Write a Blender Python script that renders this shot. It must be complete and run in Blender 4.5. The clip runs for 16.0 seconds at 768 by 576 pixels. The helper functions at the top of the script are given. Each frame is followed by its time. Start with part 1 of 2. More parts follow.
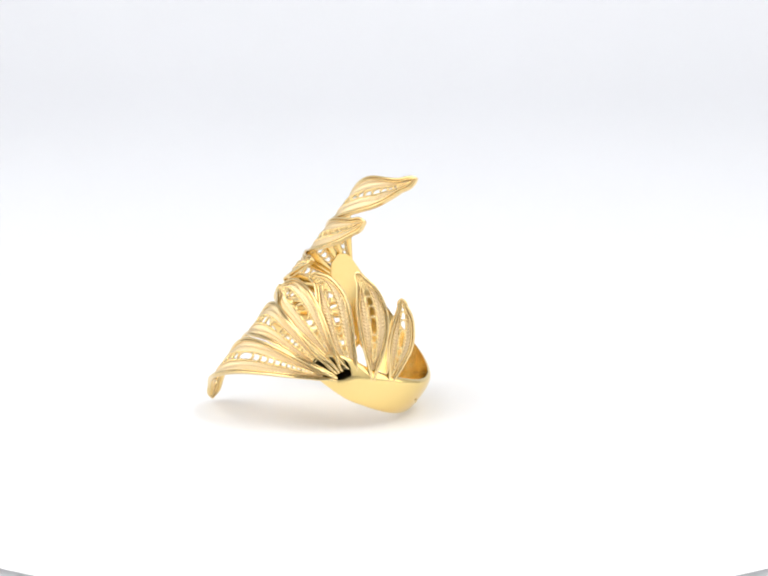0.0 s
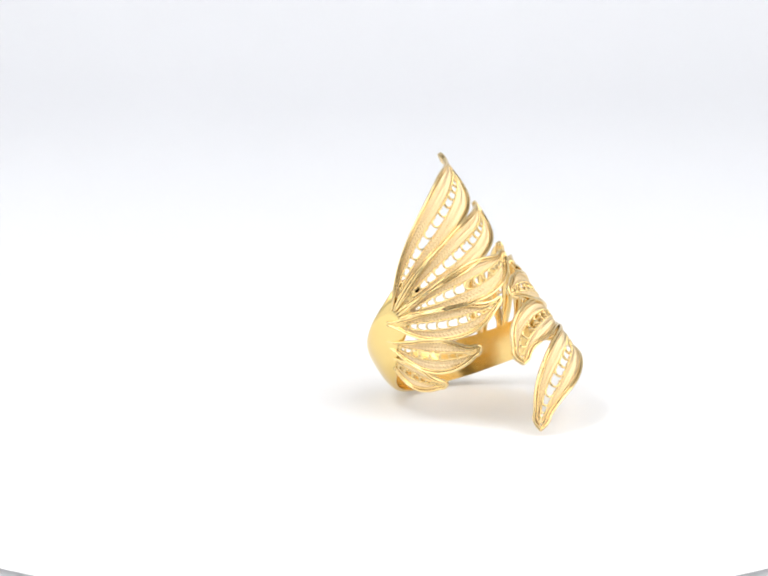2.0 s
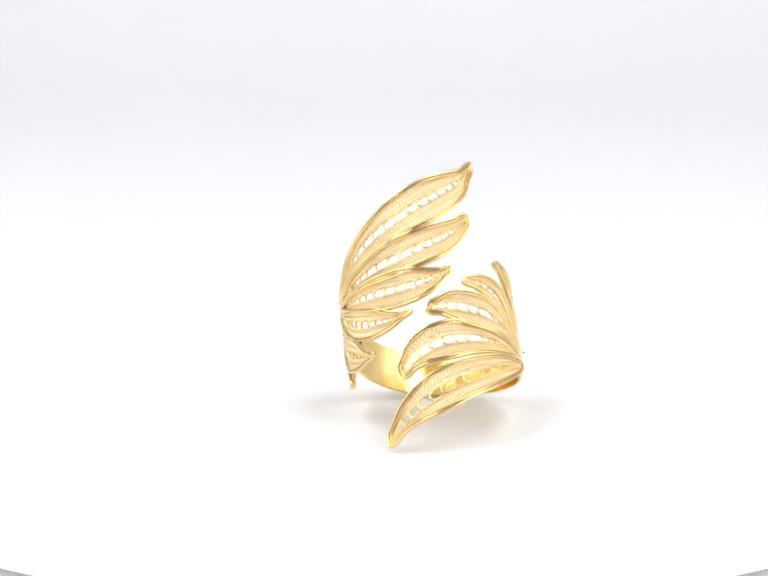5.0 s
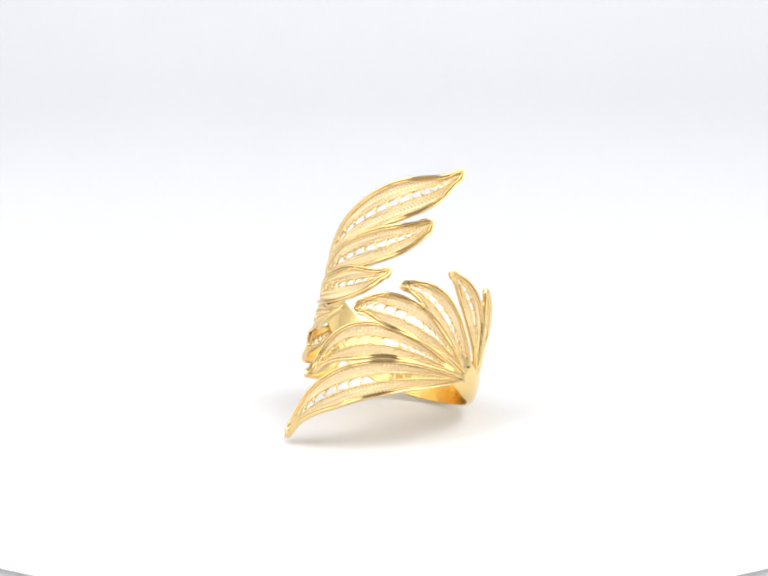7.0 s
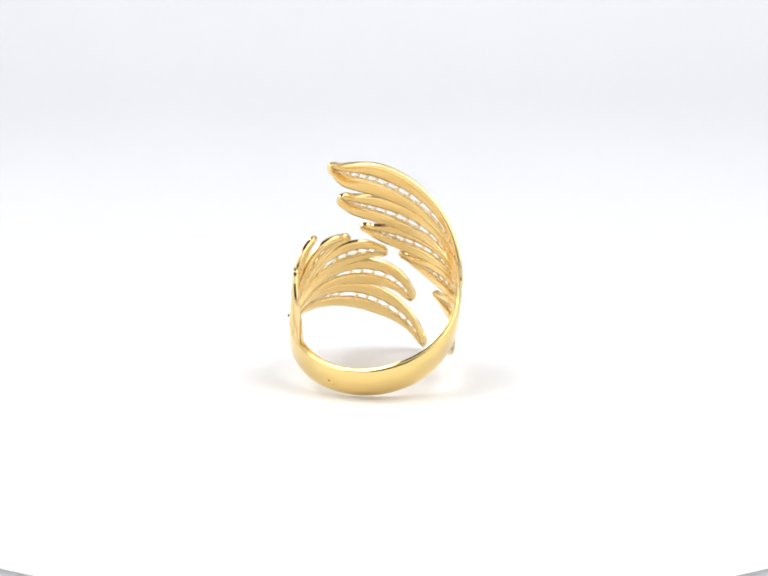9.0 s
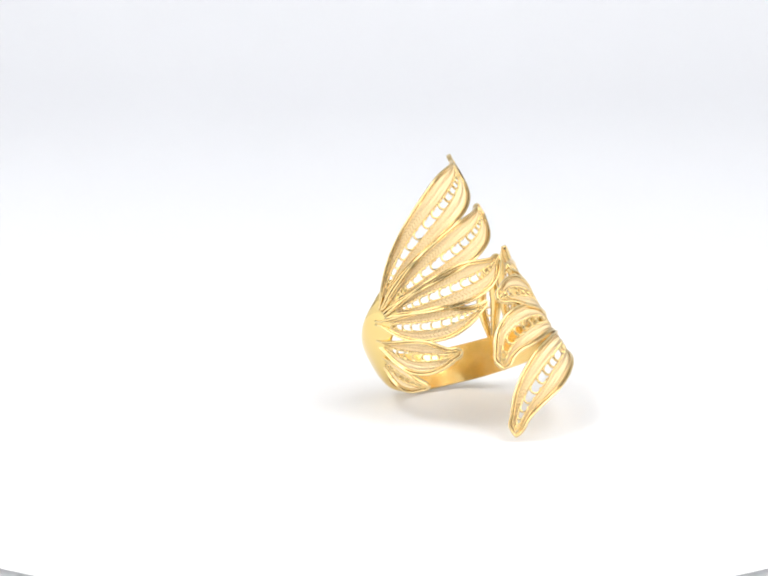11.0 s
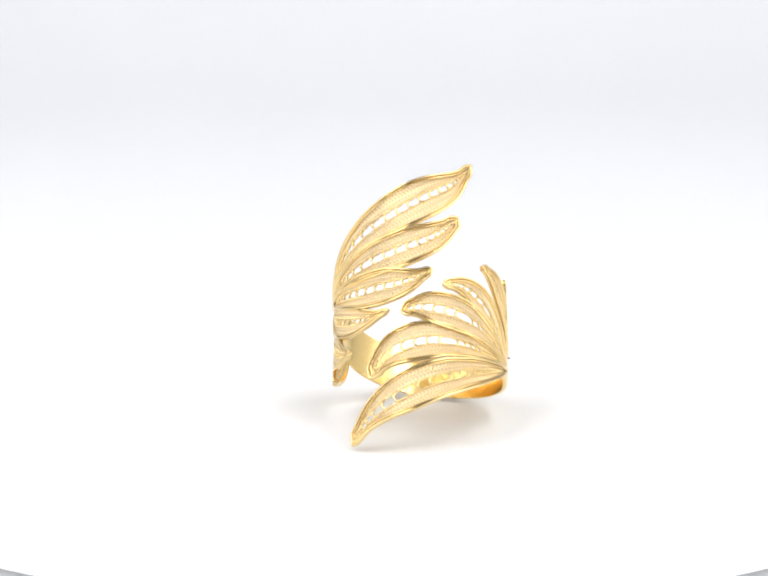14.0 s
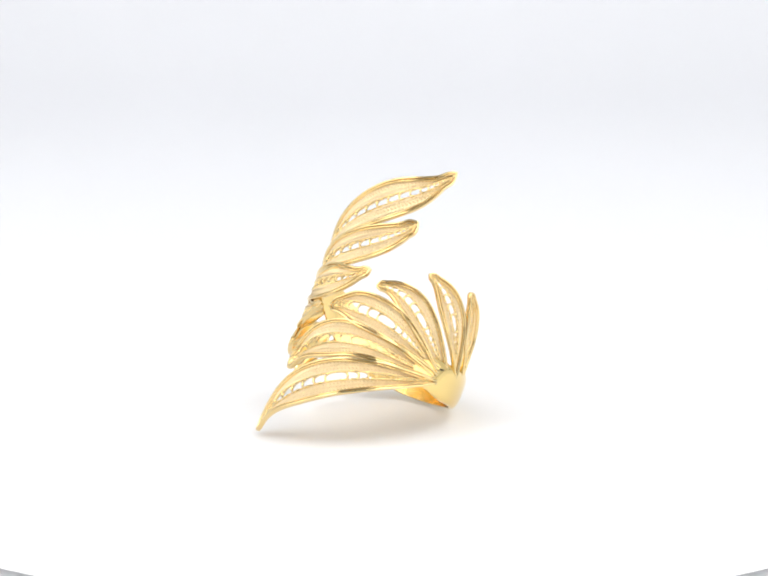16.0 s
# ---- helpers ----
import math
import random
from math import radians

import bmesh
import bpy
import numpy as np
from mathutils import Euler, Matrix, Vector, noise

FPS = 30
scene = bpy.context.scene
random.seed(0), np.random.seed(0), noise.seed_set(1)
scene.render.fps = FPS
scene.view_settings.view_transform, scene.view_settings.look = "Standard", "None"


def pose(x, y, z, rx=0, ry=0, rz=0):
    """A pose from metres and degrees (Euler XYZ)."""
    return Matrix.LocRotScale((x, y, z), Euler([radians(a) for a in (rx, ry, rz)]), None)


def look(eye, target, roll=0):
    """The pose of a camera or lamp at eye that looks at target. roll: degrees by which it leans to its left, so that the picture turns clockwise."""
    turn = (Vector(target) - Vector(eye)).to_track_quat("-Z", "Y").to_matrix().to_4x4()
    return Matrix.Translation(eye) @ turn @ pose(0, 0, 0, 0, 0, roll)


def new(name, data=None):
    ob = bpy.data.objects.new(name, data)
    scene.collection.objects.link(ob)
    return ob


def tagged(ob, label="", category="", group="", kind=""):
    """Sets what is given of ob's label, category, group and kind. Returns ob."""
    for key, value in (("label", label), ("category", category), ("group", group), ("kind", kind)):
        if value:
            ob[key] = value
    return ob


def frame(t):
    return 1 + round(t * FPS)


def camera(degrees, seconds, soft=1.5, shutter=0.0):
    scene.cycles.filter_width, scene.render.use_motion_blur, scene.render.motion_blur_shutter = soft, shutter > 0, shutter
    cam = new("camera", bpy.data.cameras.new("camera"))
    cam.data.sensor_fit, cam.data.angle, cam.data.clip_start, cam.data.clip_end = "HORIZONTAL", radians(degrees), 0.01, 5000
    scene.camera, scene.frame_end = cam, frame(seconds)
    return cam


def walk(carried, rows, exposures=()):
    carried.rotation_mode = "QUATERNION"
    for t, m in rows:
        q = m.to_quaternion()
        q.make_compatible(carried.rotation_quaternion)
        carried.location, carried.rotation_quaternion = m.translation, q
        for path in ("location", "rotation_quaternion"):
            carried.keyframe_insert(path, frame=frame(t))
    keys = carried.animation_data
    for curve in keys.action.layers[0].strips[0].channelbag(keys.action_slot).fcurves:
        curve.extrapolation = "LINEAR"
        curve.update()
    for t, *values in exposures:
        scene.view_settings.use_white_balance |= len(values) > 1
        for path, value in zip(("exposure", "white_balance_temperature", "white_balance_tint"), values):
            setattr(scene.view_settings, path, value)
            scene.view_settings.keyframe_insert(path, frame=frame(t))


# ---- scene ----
# A filigree ring stands on a slowly turning white table inside a white photo tent; the camera stands still.
cam = camera(14.89, 16.0, soft=2.0)
EYE = (-0.00192, -0.34665, 0.09805)
AIM = (-0.00192, 0.0, 0.09805 - 0.34665 * math.tan(radians(13.665)))
walk(cam, [(0.0, look(EYE, AIM)), (16.0, look(EYE, AIM))], exposures=[(0.0, 0.25), (16.0, 0.25)])

# ---- light: white tent with diffused lamps in its roof and sides ----
world = bpy.data.worlds.new("world")
scene.world = world
world.use_nodes = True
world.node_tree.nodes["Background"].inputs["Color"].default_value = (0.9, 0.95, 1.0, 1)
world.node_tree.nodes["Background"].inputs["Strength"].default_value = 0.02


def soft_lamp(name, eye, target, sx, sy, watts, colour):
    data = bpy.data.lights.new(name, "AREA")
    data.shape, data.size, data.size_y, data.energy, data.color = "RECTANGLE", sx, sy, watts, colour
    ob = new(name, data)
    ob.matrix_world = look(eye, target)
    return ob


soft_lamp("roof_lamp", (-0.36, -0.19, 0.7), (-0.36, -0.19, 0), 0.28, 0.6, 1.95, (1.0, 0.995, 0.985))
soft_lamp("roof_lamp", (0.335, -0.19, 0.7), (0.335, -0.19, 0), 0.31, 0.6, 2.05, (1.0, 0.995, 0.985))
soft_lamp("side_lamp", (-0.49, -0.21, 0.22), (0, -0.21, 0.19), 0.5, 0.46, 0.75, (1.0, 0.995, 0.985))
soft_lamp("side_lamp", (0.49, -0.21, 0.22), (0, -0.21, 0.19), 0.5, 0.46, 0.75, (1.0, 0.995, 0.985))

# ---- materials ----


def material(name, colour, rough, metal=0.0, vary=0.04, scale=400.0, fine=3000.0, bump=0.02, depth=0.00005, rough_vary=0.08):
    """Principled surface with variation at two scales in colour, gloss and relief."""
    m = bpy.data.materials.new(name)
    m.use_nodes = True
    nt = m.node_tree
    bsdf = nt.nodes["Principled BSDF"]
    coord = nt.nodes.new("ShaderNodeTexCoord")
    big, small = nt.nodes.new("ShaderNodeTexNoise"), nt.nodes.new("ShaderNodeTexNoise")
    for n, s in ((big, scale), (small, fine)):
        n.inputs["Scale"].default_value, n.inputs["Detail"].default_value = s, 4
        nt.links.new(coord.outputs["Object"], n.inputs["Vector"])
    mix = nt.nodes.new("ShaderNodeMix")
    mix.data_type = "RGBA"
    mix.inputs[6].default_value = (*[c * (1 - vary) for c in colour], 1)
    mix.inputs[7].default_value = (*[min(1, c * (1 + vary)) for c in colour], 1)
    nt.links.new(big.outputs["Fac"], mix.inputs[0])
    nt.links.new(mix.outputs[2], bsdf.inputs["Base Color"])
    rng = nt.nodes.new("ShaderNodeMapRange")
    rng.inputs["To Min"].default_value, rng.inputs["To Max"].default_value = max(0.02, rough - rough_vary), rough + rough_vary
    nt.links.new(small.outputs["Fac"], rng.inputs["Value"])
    nt.links.new(rng.outputs["Result"], bsdf.inputs["Roughness"])
    bsdf.inputs["Metallic"].default_value = metal
    bp = nt.nodes.new("ShaderNodeBump")
    bp.inputs["Strength"].default_value, bp.inputs["Distance"].default_value = bump, depth
    nt.links.new(small.outputs["Fac"], bp.inputs["Height"])
    nt.links.new(bp.outputs["Normal"], bsdf.inputs["Normal"])
    return m


GOLD_POLISHED = material("polished_gold", (0.85, 0.64, 0.26), 0.07, 1.0, 0.02, 260, 2500, 0.04, 0.00003, 0.03)
GOLD_WIRE = material("gold_wire", (0.835, 0.64, 0.315), 0.1, 1.0, 0.03, 700, 6000, 0.08, 0.00003, 0.07)
GOLD_FILIGREE = material("gold_filigree", (0.855, 0.675, 0.405), 0.3, 1.0, 0.04, 900, 9000, 0.04, 0.00002, 0.08)
# inner and back faces: light bounced between gold surfaces is put into this colour
GOLD_BOUNCE = material("gold_bounce", (0.94, 0.69, 0.285), 0.2, 1.0, 0.04, 300, 4000, 0.06, 0.00003, 0.06)
# near-black gold: the shade inside a small slot, put into the colour
GOLD_SLOT_SHADE = material("gold_slot_shade", (0.06, 0.045, 0.02), 0.4, 0.6, 0.2, 900, 9000, 0.1, 0.00003, 0.08)
# grey paints the shade below the white disc's edge
RIM_SHADE = material("rim_shade_grey", (0.7, 0.7, 0.72), 0.5, 0.0, 0.03, 60, 1500, 0.05, 0.0001)
TABLE_WHITE = material("white_acrylic", (0.88, 0.88, 0.89), 0.6, 0.0, 0.01, 20, 900, 0.02, 0.0001)
PAPER_WHITE = material("white_paper", (0.785, 0.797, 0.83), 0.85, 0.0, 0.012, 6, 700, 0.05, 0.0002)
FABRIC_WHITE = material("white_tent_fabric", (0.82, 0.82, 0.82), 0.9, 0.0, 0.02, 5, 600, 0.1, 0.0004)
ROOM_DARK = material("dark_room_paint", (0.07, 0.065, 0.06), 0.8, 0.0, 0.1, 2, 60, 0.1, 0.001)


def part(name, bm, mat, parent=None, label="", smooth=True):
    """Links a bmesh as one mesh object, under a thing or part if one is given."""
    bmesh.ops.recalc_face_normals(bm, faces=bm.faces)
    me = bpy.data.meshes.new(name)
    bm.to_mesh(me)
    bm.free()
    for p in me.polygons:
        p.use_smooth = smooth
    me.materials.append(mat)
    ob = new(name, me)
    ob.parent = parent
    if label:
        ob["label"] = label
    return ob


def loft(bm, rings, closed=False, caps=True):
    """Skin over a row of closed sections of equal count."""
    vs = [[bm.verts.new(p) for p in r] for r in rings]
    n = len(vs[0])
    for i in range(len(vs) if closed else len(vs) - 1):
        a, b = vs[i], vs[(i + 1) % len(vs)]
        for j in range(n):
            bm.faces.new((a[j], a[(j + 1) % n], b[(j + 1) % n], b[j]))
    if caps and not closed:
        bm.faces.new(vs[0])
        bm.faces.new(vs[-1][::-1])


def slab(bm, x0, x1, y0, y1, z0, z1):
    bmesh.ops.create_cube(bm, size=1, matrix=Matrix.Translation(((x0 + x1) / 2, (y0 + y1) / 2, (z0 + z1) / 2)) @ Matrix.Diagonal((x1 - x0, y1 - y0, z1 - z0, 1)))


# ---- tent: floor sweep, sides, roof, front with the opening for the camera; dark room round it ----
UNIT = 0.00006           # working unit on the ring: 0.06 mm
TABLE_TOP = -2.5 * UNIT
FLOOR_Z = TABLE_TOP - 0.016


def sweep():
    """White paper that runs level under the table and curves up behind it."""
    bm, prof = bmesh.new(), [(-0.5, FLOOR_Z)]
    y0, r = 0.3, 0.17
    for i in range(25):
        a = radians(90 * i / 24)
        prof.append((y0 + r * math.sin(a), FLOOR_Z + r * (1 - math.cos(a))))
    prof.append((y0 + r, 0.72))
    top = [[bm.verts.new((x, y, z)) for x in (-0.5, 0.5)] for y, z in prof]
    low = [[bm.verts.new((x, y + 0.002, z - 0.002)) for x in (-0.5, 0.5)] for y, z in prof]
    for i in range(len(prof) - 1):
        bm.faces.new((top[i][0], top[i][1], top[i + 1][1], top[i + 1][0]))
        bm.faces.new((low[i][0], low[i + 1][0], low[i + 1][1], low[i][1]))
        for k in (0, 1):
            bm.faces.new((top[i][k], top[i + 1][k], low[i + 1][k], low[i][k]))
    for e in (0, -1):
        bm.faces.new((top[e][0], top[e][1], low[e][1], low[e][0]))
    return tagged(part("backdrop", bm, PAPER_WHITE), "seamless white paper sweep curving up behind the turntable", "backdrop", kind="structure")


def wall(name, label, *boxes, mat=FABRIC_WHITE, category="wall"):
    bm = bmesh.new()
    for b in boxes:
        slab(bm, *b)
    return tagged(part(name, bm, mat, smooth=False), label, category, kind="structure")


sweep()
wall("wall_west", "white translucent fabric side of the photo tent", (-0.506, -0.502, -0.5, 0.48, -0.02, 0.72))
wall("wall_east", "white translucent fabric side of the photo tent", (0.502, 0.506, -0.5, 0.48, -0.02, 0.72))
wall("ceiling", "white fabric roof of the photo tent with a top hatch", (-0.506, -0.21, -0.5, 0.48, 0.722, 0.726), (0.17, 0.506, -0.5, 0.48, 0.722, 0.726),
     (-0.21, 0.17, -0.5, -0.34, 0.722, 0.726), (-0.21, 0.17, 0.13, 0.48, 0.722, 0.726), category="ceiling")
wall("wall_south", "white fabric front of the tent with an opening for the camera",
     (-0.5, -0.21, -0.506, -0.502, -0.02, 0.72), (0.21, 0.5, -0.506, -0.502, -0.02, 0.72), (-0.21, 0.21, -0.506, -0.502, 0.36, 0.72))
wall("room", "dark painted room walls round the photo tent",
     (-1.5, 1.5, -1.6, -1.55, -0.8, 1.6), (-1.5, 1.5, 1.3, 1.35, -0.8, 1.6), (-1.55, -1.5, -1.6, 1.35, -0.8, 1.6),
     (1.5, 1.55, -1.6, 1.35, -0.8, 1.6), (-1.5, 1.5, -1.55, 1.3, 1.6, 1.65), (-1.5, 1.5, -1.55, 1.3, -0.85, -0.8), mat=ROOM_DARK)

# ---- turntable ----


def turntable(radius=0.0717, thick=0.014):
    """White top plate with a soft edge on a slightly smaller rim, its grey painted for shade, and a foot."""
    n, b, plate = 160, 0.0012, 0.0013

    def turned(name, prof, mat, parent=None, label=""):
        bm = bmesh.new()
        loft(bm, [[(r * math.cos(2 * math.pi * i / n), r * math.sin(2 * math.pi * i / n), z) for i in range(n)] for r, z in prof])
        return part(name, bm, mat, parent, label)

    edge = [(radius - 5 * b + 5 * b * math.cos(radians(a)), -b + b * math.sin(radians(a))) for a in range(0, 91, 15)]
    ob = turned("turntable", [(radius - b, -plate), (radius, -plate + 0.0001)] + edge, TABLE_WHITE)
    ob.location = (0, 0, TABLE_TOP)
    turned("rim", [(radius - 0.0008, -thick), (radius - 0.0004, -thick + 0.0006), (radius - 0.0004, -plate)], RIM_SHADE, ob, "rim coloured grey for shade")
    turned("foot", [(radius * 0.8, -thick - 0.002), (radius * 0.8, -thick)], RIM_SHADE, ob, "grey foot")
    return tagged(ob, "round matte white turntable disc with shade-grey rim", "turntable")


table = turntable()

# ---- ring ----
# The finger hole is a tilted cylinder; places on it are an angle round the axis (0 at its lowest line), a height along it, and a radius.
BASE = Vector((90.0, -87.0, 0.0))
AXIS = Vector((-0.2969, 0.5669, 0.7684)).normalized()
CENTRE = Vector((90.4, -86.6, 150.0))
DOWN = (Vector((0, 0, -1)) + AXIS * AXIS.z).normalized()
SIDE = AXIS.cross(DOWN)
RADIUS = 170.0
ARC = math.pi / 180 * RADIUS


def on_ring(a, s, r):
    """Flat place (arc length a, height s) wound on the cylinder at radius r, in metres from the ring's base."""
    f = a / RADIUS
    return (CENTRE + AXIS * s + (DOWN * math.cos(f) + SIDE * math.sin(f)) * r - BASE) * UNIT


ring = tagged(new("ring"), "polished yellow gold filigree ring with two feathered wings", "ring")


def smooth_interp(x, xs, ys):
    """Interpolation with eased slopes through a few stations."""
    xs, ys = np.array(xs, float), np.array(ys, float)
    m = np.gradient(ys, xs)
    i = np.clip(np.searchsorted(xs, x) - 1, 0, len(xs) - 2)
    h = xs[i + 1] - xs[i]
    t = (x - xs[i]) / h
    return ((1 + 2 * t) * (1 - t) ** 2 * ys[i] + t * (1 - t) ** 2 * h * m[i] + t * t * (3 - 2 * t) * ys[i + 1] + t * t * (t - 1) * h * m[i + 1])


def band():
    """Smooth shank: domed outside, flat inside, winding up from one wing's root to the other's."""
    st = (238, 247, 258, 272, 290, 311, 330, 350, 370, 392, 412, 428, 445, 460, 468, 474)
    low = (-96, -104, -105, -103, -91, -75, -59, -47, -37, -24, -11, 10, 36, 60, 76, 94)
    up = (-66, -46, -34, -27, -13, 6, 23, 40, 57, 72, 87, 101, 114, 126, 128, 118)
    bulge = (0, 0, 0, 0, 3, 8, 12, 13, 12, 11, 9, 5, 1, 0, 0, 0)
    bm, rings = bmesh.new(), []
    nv = 18
    for f in np.linspace(238, 474, 130):
        a, b = smooth_interp(f, st, low), smooth_interp(f, st, up)
        end = max(0.0, min(1.0, (f - 238) / 46, (474 - f) / 62))
        end = end * end * (3 - 2 * end)
        out = float(smooth_interp(f, st, bulge))
        thick, inner = 3.0 + 12 * end, 164.5 - 6.5 * end + out
        row = []
        for j in range(nv + 1):
            v = -1 + 2 * j / nv
            v = math.copysign(1 - (1 - abs(v)) ** 1.5, v)
            lip = 0.15 + 0.1 * end
            r = inner + 1 + thick * (lip + (1 - lip) * math.sqrt(max(0, 1 - abs(v) ** 2.6)))
            row.append(on_ring(f * ARC, a + (b - a) * (v + 1) / 2, r))
        for j in range(7):
            v = 1 - 2 * j / 6
            row.append(on_ring(f * ARC, a + (b - a) * (v * 0.985 + 1) / 2, inner - 1.2 * end * (1 - v * v)))
        rings.append(row)
    loft(bm, rings)
    ob = part("band", bm, GOLD_POLISHED, ring, "smooth polished gold shank, domed outside")
    ob.data.materials.append(GOLD_BOUNCE)
    for p in ob.data.polygons:
        p.material_index = 1 if nv < p.index % (nv + 8) < nv + 7 else 0
    ob.data.set_sharp_from_angle(angle=radians(40))


band()

STATIONS = (0, 0.2, 0.4, 0.6, 0.8, 0.92)


def skin(name, grid, mat, parent, label="", caps=True):
    """Mesh over a grid of points: rows of closed sections."""
    n, m, _ = grid.shape
    i, j = np.meshgrid(np.arange(n - 1), np.arange(m), indexing="ij")
    k = (j + 1) % m
    quads = np.stack((i * m + j, i * m + k, (i + 1) * m + k, (i + 1) * m + j), -1).reshape(-1, 4)
    faces = quads.tolist()
    if caps:
        faces += [list(range(m))[::-1], list(range((n - 1) * m, n * m))]
    me = bpy.data.meshes.new(name)
    me.from_pydata(grid.reshape(-1, 3).tolist(), [], faces)
    me.polygons.foreach_set("use_smooth", [True] * len(faces))
    me.materials.append(mat)
    ob = new(name, me)
    ob.parent = parent
    if label:
        ob["label"] = label
    return ob


def unit(v):
    return v / np.maximum(np.linalg.norm(v, axis=-1, keepdims=True), 1e-12)


def rod(pts, ups, wide, high, n=8, power=1.0):
    """Grid of a rod along points; wide lies in the surface, high along ups; both in working units, one value or one each."""
    t = unit(np.gradient(pts, axis=0))
    side = unit(np.cross(t, ups))
    up = np.cross(side, t)
    a = 2 * np.pi * np.arange(n) / n
    c, s = np.cos(a), np.sin(a)
    c, s = np.sign(c) * np.abs(c) ** power, np.sign(s) * np.abs(s) ** power
    w, h = np.broadcast_to(wide, len(pts)) * UNIT, np.broadcast_to(high, len(pts)) * UNIT
    return pts[:, None] + side[:, None] * (w[:, None] * c)[..., None] + up[:, None] * (h[:, None] * s)[..., None]


N_AXIS, N_DOWN, N_SIDE, N_CENTRE = np.array(AXIS), np.array(DOWN), np.array(SIDE), np.array(CENTRE - BASE)


def feather(root, h1, h2, tip, widths, lift=0.0, lean=0.0, hollow=1, label="", holes=12, dip=0.0, cut=0.36):
    """One openwork feather: ribbon frame, inner wire, two filigree panels of twisted wire rows, beaded wires and a row of curls in the gap.
    root, h1, h2, tip: the spine's four handles (degrees round the ring, height); widths: half widths at STATIONS;
    lean: how far one edge stands above the other; hollow: which way the curls bow (2: both ways from the middle);
    dip: how far the tip bends in; cut: how far the tip's inner edge is hollowed."""
    q = [np.array((p[0] * ARC, p[1])) for p in (root, h1, h2, tip)]
    ts = np.linspace(0, 1, 400)[:, None]
    sp = (1 - ts) ** 3 * q[0] + 3 * ts * (1 - ts) ** 2 * q[1] + 3 * ts * ts * (1 - ts) * q[2] + ts ** 3 * q[3]
    run = np.r_[0, np.cumsum(np.linalg.norm(np.diff(sp, axis=0), axis=1))]
    length = run[-1]
    tang = unit(np.gradient(sp, axis=0))

    def half(u):
        u = np.clip(np.asarray(u, float), 0, 1)
        return np.where(u < 0.92, smooth_interp(np.minimum(u, 0.92), STATIONS, widths), widths[-1] * (1 - np.clip((u - 0.92) / 0.08, 0, 1) ** 3.0))

    def edge(u, sgn):
        """Distance from the spine to one edge; the edge on the inside of the bend draws in before the tip."""
        v = np.clip((np.asarray(u, float) - 0.62) / 0.32, 0, 1)
        v = v * v * (3 - 2 * v)
        return half(u) * np.where(np.asarray(sgn) > 0, 1 - cut * v, 1 + 0.12 * cut * v)

    def place(u, x, z):
        """Points and outward directions at the share u of the length, x across and z out."""
        u, x = np.broadcast_arrays(np.asarray(u, float), np.asarray(x, float))
        at = u * length
        d = np.stack([np.interp(at, run, tang[:, k]) for k in (0, 1)], -1)
        over = np.where(at < 0, at, np.maximum(0, at - length))
        c = np.stack([np.interp(at, run, sp[:, k]) for k in (0, 1)], -1) + d * over[..., None]
        a, s = c[..., 0] - d[..., 1] * x, c[..., 1] + d[..., 0] * x
        out = np.cos(a / RADIUS)[..., None] * N_DOWN + np.sin(a / RADIUS)[..., None] * N_SIDE
        r = RADIUS + lift + lean * x / np.maximum(6.0, half(u)) * np.clip(u * 2, 0, 1) - dip * np.clip(u, 0, 1) ** 2 + z
        return (N_CENTRE + s[..., None] * N_AXIS + r[..., None] * out) * UNIT, out

    def loop(inset, n):
        """Outline of the feather, drawn in by inset, from the root over the tip and back."""
        k = np.linspace(-1, 1, n + 1)
        end, start = 1 - inset / length, 38 / length
        u = -start + (1 - np.abs(k) ** 1.6) * (end + start)
        w = edge(np.clip(u / end, 0, 1), -np.sign(k)) * np.clip(1 + u * length / 40, 0.3, 1)
        return u, np.where(k < 0, 1, -1) * np.maximum(0, w - inset * np.minimum(1, w / 14))

    u, x = loop(2.7, 140)
    body = skin("feather", rod(*place(u, x, 1.0), 2.5, 4.8, 16, 0.6), GOLD_WIRE, ring, label)
    u, x = loop(7.6, 200)
    skin("inner_wire", rod(*place(u, x, 2.0), 1.6, 2.6, 8), GOLD_WIRE, body)

    def rim(u, sgn):
        w = edge(u, sgn)
        return np.maximum(0.6 * w, w - 4.0)

    def middle(u):
        return 0.4 * (rim(u, 1) - rim(u, -1))

    def gap(u):
        size = 1.12 - 0.58 * u if hollow < 2 else 0.6 + 0.5 * u
        g = np.minimum(0.16 * (rim(u, 1) + rim(u, -1)), 10.8) * size
        return g * np.clip(u / 0.06, 0, 1) ** 0.5 * np.clip((0.975 - u) / 0.08, 0, 1) ** 0.6

    rows = 3 if max(widths) < 36 else 4
    for sgn in (1, -1):
        n, m = int(length / 1.0), rows * 6
        u = np.linspace(-10 / length, 0.975, n + 1)[:, None]
        v = np.linspace(0, 1, m + 1)[None]
        g, r = gap(u) + sgn * middle(u), rim(u, sgn)
        x = g + (r - g) * v
        row = np.minimum(np.floor(v * rows), rows - 1)
        c = 2 * (v * rows - row) - 1
        round_ = np.sqrt(np.maximum(0, 1 - c * c))
        twist = np.cos(2 * np.pi * (u * length / 7.4 + np.where(row % 2 == 0, 0.45, -0.45) * c))
        z = -2.6 + round_ * (3.0 + 1.5 * twist)
        front = place(u, sgn * x, z)[0]
        vb = np.linspace(1, 0, 4)[None]
        back = place(u, sgn * (g + (r - g) * vb), np.full((n + 1, 4), -3.2))[0]
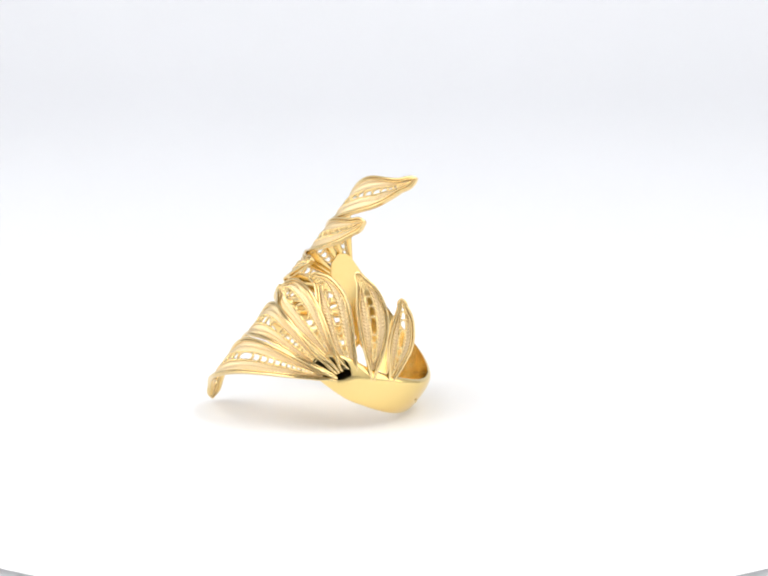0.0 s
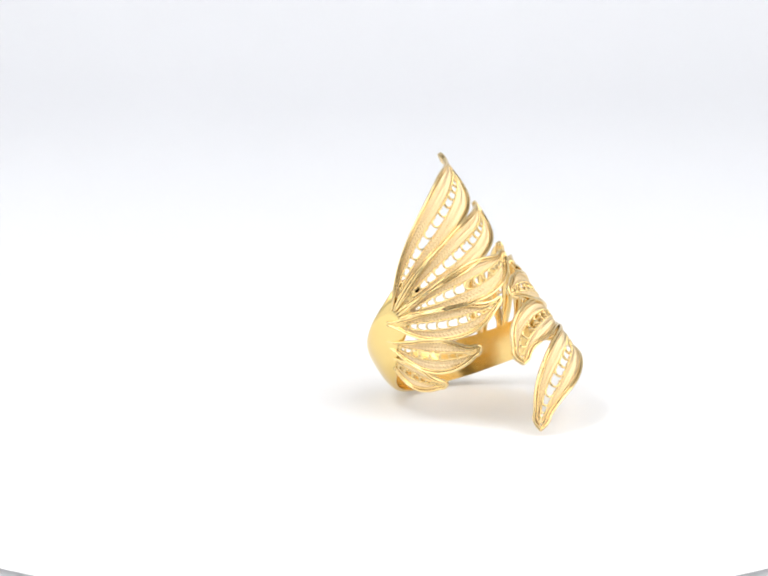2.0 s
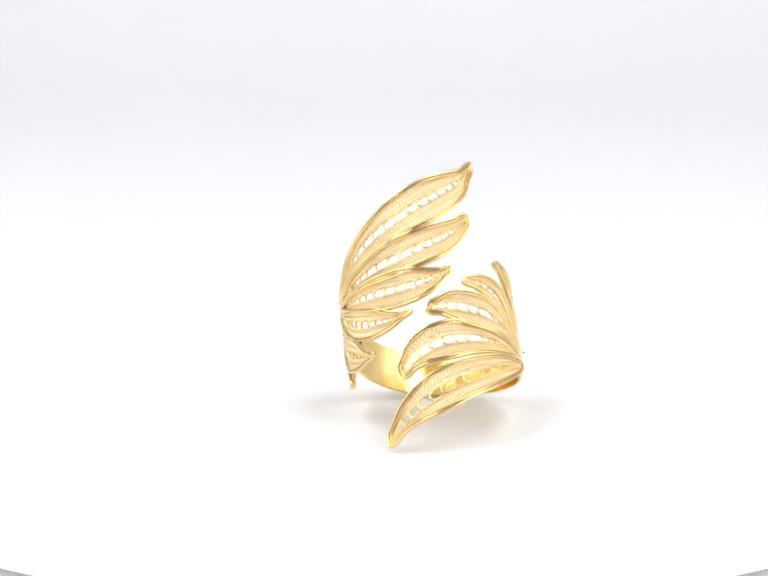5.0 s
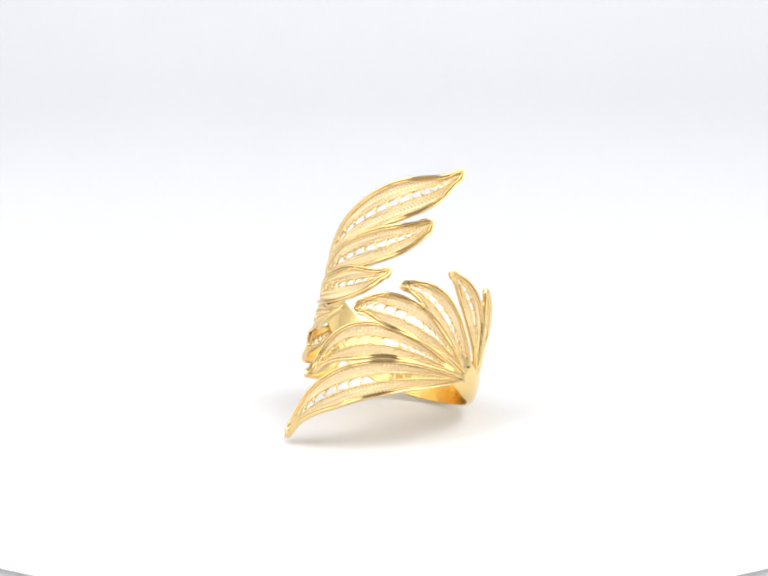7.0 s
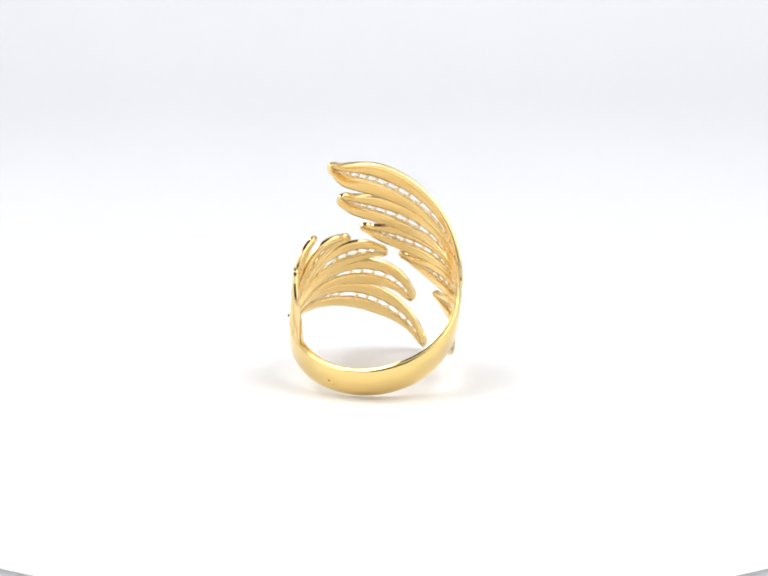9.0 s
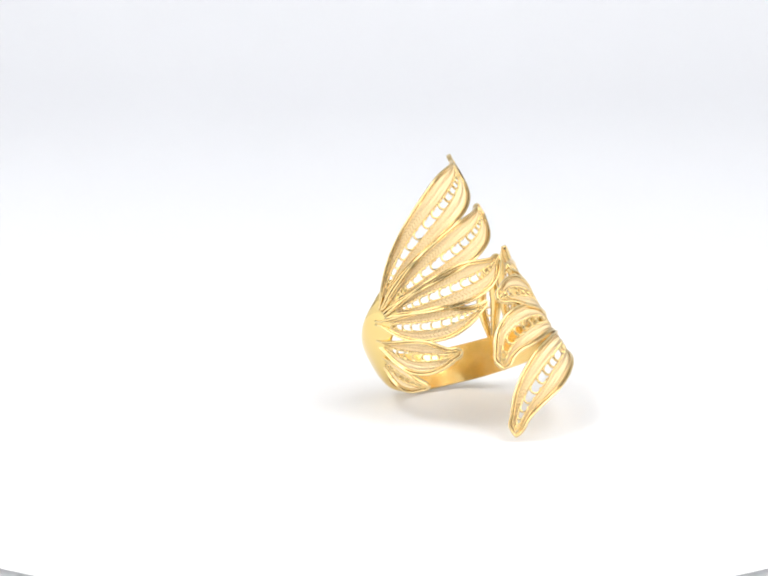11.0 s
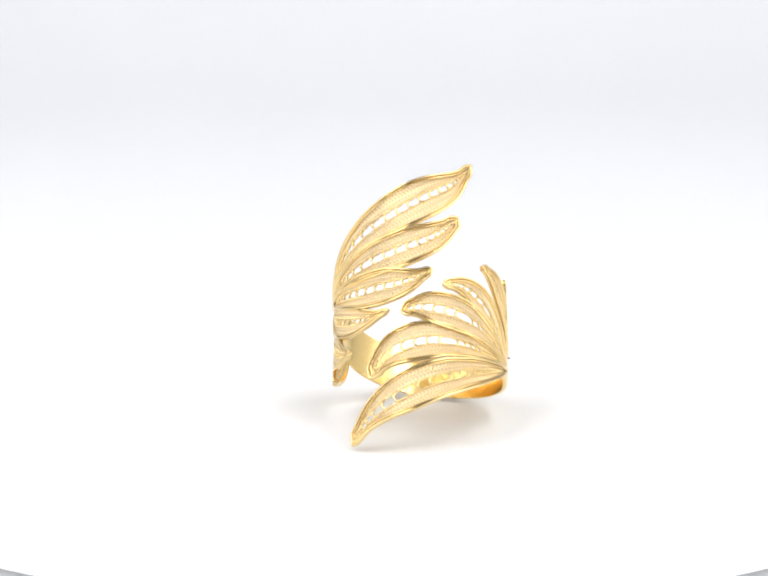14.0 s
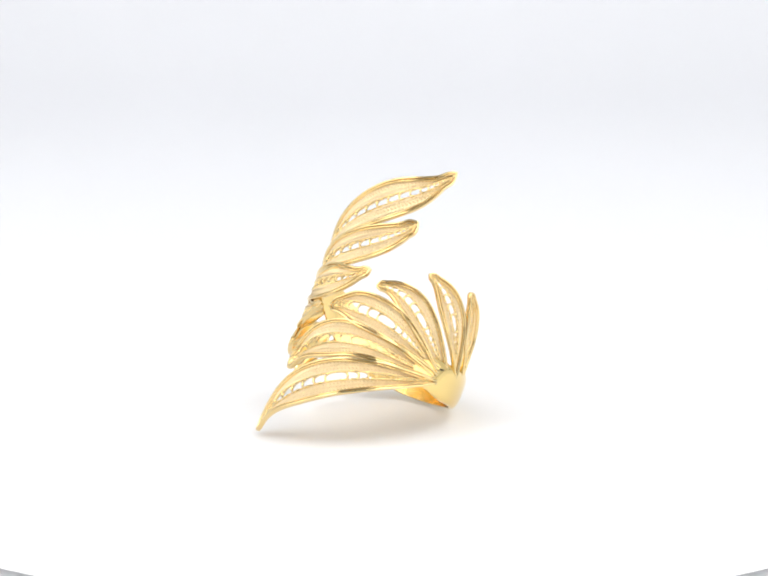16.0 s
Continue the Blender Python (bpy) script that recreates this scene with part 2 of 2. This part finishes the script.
        skin("filigree_panel", np.concatenate((front, back), 1), GOLD_FILIGREE, body, "gold filigree filling of twisted wire rows")
        k = max(8, n // 5)
        u = np.linspace(-20 / length, 0.972, k + 1)[:, None]
        g, r = gap(u) + 1.4 + sgn * middle(u), rim(u, sgn) + 1.5
        v = np.r_[np.linspace(0, 1, 6), np.linspace(1, 0, 6)][None]
        dome = np.r_[np.full(6, -3.0), -3.9 - 1.2 * (1 - np.linspace(1, -1, 6) ** 2)][None]
        skin("backing", place(u, sgn * (g + (r - g) * v), dome + 0 * u)[0], GOLD_BOUNCE, body, "smooth gold back plate")
        u = np.linspace(0.02, 0.965, int(length / 1.1))
        fat = 1.7 + 0.9 * np.cos(2 * np.pi * u * length / 5.5)
        skin("beaded_wire", rod(*place(u, middle(u) + sgn * gap(u), 0.8), fat, fat, 6), GOLD_WIRE, body)

    us = np.linspace(0.05, 0.95, 300)
    dens = np.cumsum(1 / np.maximum(gap(us), 3.0))
    holes = round(holes * 1.25)
    for i in range(holes):
        u0 = float(np.interp((i + 0.7) / holes * dens[-1], dens, us))
        g = float(gap(np.array(u0))) * 1.02
        way = hollow if hollow < 2 else (1 if u0 > 0.45 else -1)
        b = np.linspace(-math.pi / 2, math.pi * 0.64, 15)
        x = g * np.sin(b) * np.where(b > math.pi / 2, 0.9, 1.0)
        skin("curl", rod(*place(u0 + 1.25 * g * way / length * np.cos(b), x + float(middle(u0)), -0.4), 2.3, 3.2, 6), GOLD_WIRE, body)
    return body


# the rising wing, from the tallest feather down
feather((100, 112), (135, 188), (188, 205), (217.5, 326), (11, 28, 41, 46, 37, 18), 1, 1, -1, "tall upright openwork gold feather", 15, 7, cut=0.36)
feather((103, 90), (141, 108), (184, 109), (205.5, 198), (13, 28, 39, 40, 32, 20), 0, 1, -1, "long openwork gold feather", 13, 3, cut=0.12)
feather((103, 66), (131, 50), (162, 24), (187, 76), (14, 28, 38, 40, 28, 14), 1, 0, -1, "openwork gold feather", 12, cut=0.16)
feather((90, 53), (108.7, 9), (133, -29), (158, -6), (16, 28, 34, 33, 20, 9), 0, 0, -1, "openwork gold feather", 11, cut=0.28)
feather((74, 32), (87.4, -16), (104.5, -61), (126.5, -71), (12, 25, 34.5, 35, 25, 14), 1, 0, -1, "short openwork gold feather", 10, cut=0.26)
feather((61.5, 20), (67, -28.5), (79, -65), (93, -93), (11, 22, 29, 26, 17, 10), 0, 0, -1, "small openwork gold feather", 8, cut=0.20)
# the falling wing, from the lowest feather up
feather((246.2, -97.5), (204.8, -148.9), (158.1, -174), (127, -272), (12, 27, 38.5, 43, 34.5, 22), -1, 0, 2, "long drooping openwork gold feather touching the table", 17, cut=0.30)
feather((243.2, -79), (209.4, -83.7), (164.7, -41.8), (143.1, -145), (12, 23, 33, 42, 37, 24), -4, 0, 2, "long bowed openwork gold feather", 14, cut=0.26)
feather((245, -54), (219.2, -25), (193, 4), (165, -13), (14, 26, 36, 39, 33, 20), -3, 0, 2, "bowed openwork gold feather", 12, cut=0.22)
feather((256.9, -39), (235.7, -8), (220, 66), (193.6, 45), (18, 27, 32, 32, 22, 13), -5, 0, 2, "openwork gold feather", 11, cut=0.16)
feather((272, -17), (259.5, 34), (245.8, 87), (224, 105), (14, 25, 31, 30, 21, 11), -2, 0, 2, "short openwork gold feather", 10, cut=0.14)
feather((290, -16), (283, 35), (273, 82), (259, 119), (9, 20, 28, 26, 19, 10), -2, 0, 2, "small openwork gold feather", 8, cut=0.12)


def hallmark():
    """Two tiny oval stamps on the outside of the shank."""
    k = np.linspace(0, 2 * np.pi, 25)
    for a, s in ((325.6, -22.0), (329.6, -25.0)):
        f = math.radians(a) + 2.6 * np.cos(k) / RADIUS
        out = np.cos(f)[:, None] * N_DOWN + np.sin(f)[:, None] * N_SIDE
        pts = (N_CENTRE + (s + 1.9 * np.sin(k))[:, None] * N_AXIS + 186.0 * out) * UNIT
        skin("hallmark", rod(pts, out, 0.8, 0.7, 6), GOLD_POLISHED, ring, "tiny oval maker's stamp", caps=False)


hallmark()


def shade_slot():
    """Dark bead where the falling wing's feathers meet; its colour paints a slot's shade."""
    w = np.linspace(-1, 1, 9)
    f = math.radians(257.0) + 5.0 * w / RADIUS
    out = np.cos(f)[:, None] * N_DOWN + np.sin(f)[:, None] * N_SIDE
    pts = (N_CENTRE + (-57.0 + 2.5 * w)[:, None] * N_AXIS + 177.0 * out) * UNIT
    skin("shade_slot", rod(pts, out, 2.0 * np.sqrt(1.02 - w * w), 2.0, 8), GOLD_SLOT_SHADE, ring, "small dark bead coloured as a slot's shade")


shade_slot()


# ---- turning ----
def motions():
    """Table and ring turn together: quickly, slowly, quickly, slowly."""
    knots = ((0, 260.8), (0.2, 229.8), (0.5, 187), (0.7, 158.3), (1, 112.8), (1.2, 85.2), (1.4, 57.1), (1.515, 40.2),
             (8.092, -66.2), (8.2, -83.2), (8.5, -124.5), (8.7, -153.1), (9, -201.6), (9.2, -230.3), (9.803, -317.8), (16, -420))
    rows_table, rows_ring = [], []
    for i in range(161):
        t = i / 10
        turn = float(np.interp(t, [k[0] for k in knots], [k[1] for k in knots]))
        m = pose(0, 0, 0, 0, 0, turn)
        rows_table.append((t, pose(-0.0019, 0, TABLE_TOP, 0, 0, turn)))
        rows_ring.append((t, m @ Matrix.Translation(BASE * UNIT)))
    walk(table, rows_table)
    walk(ring, rows_ring)


motions()
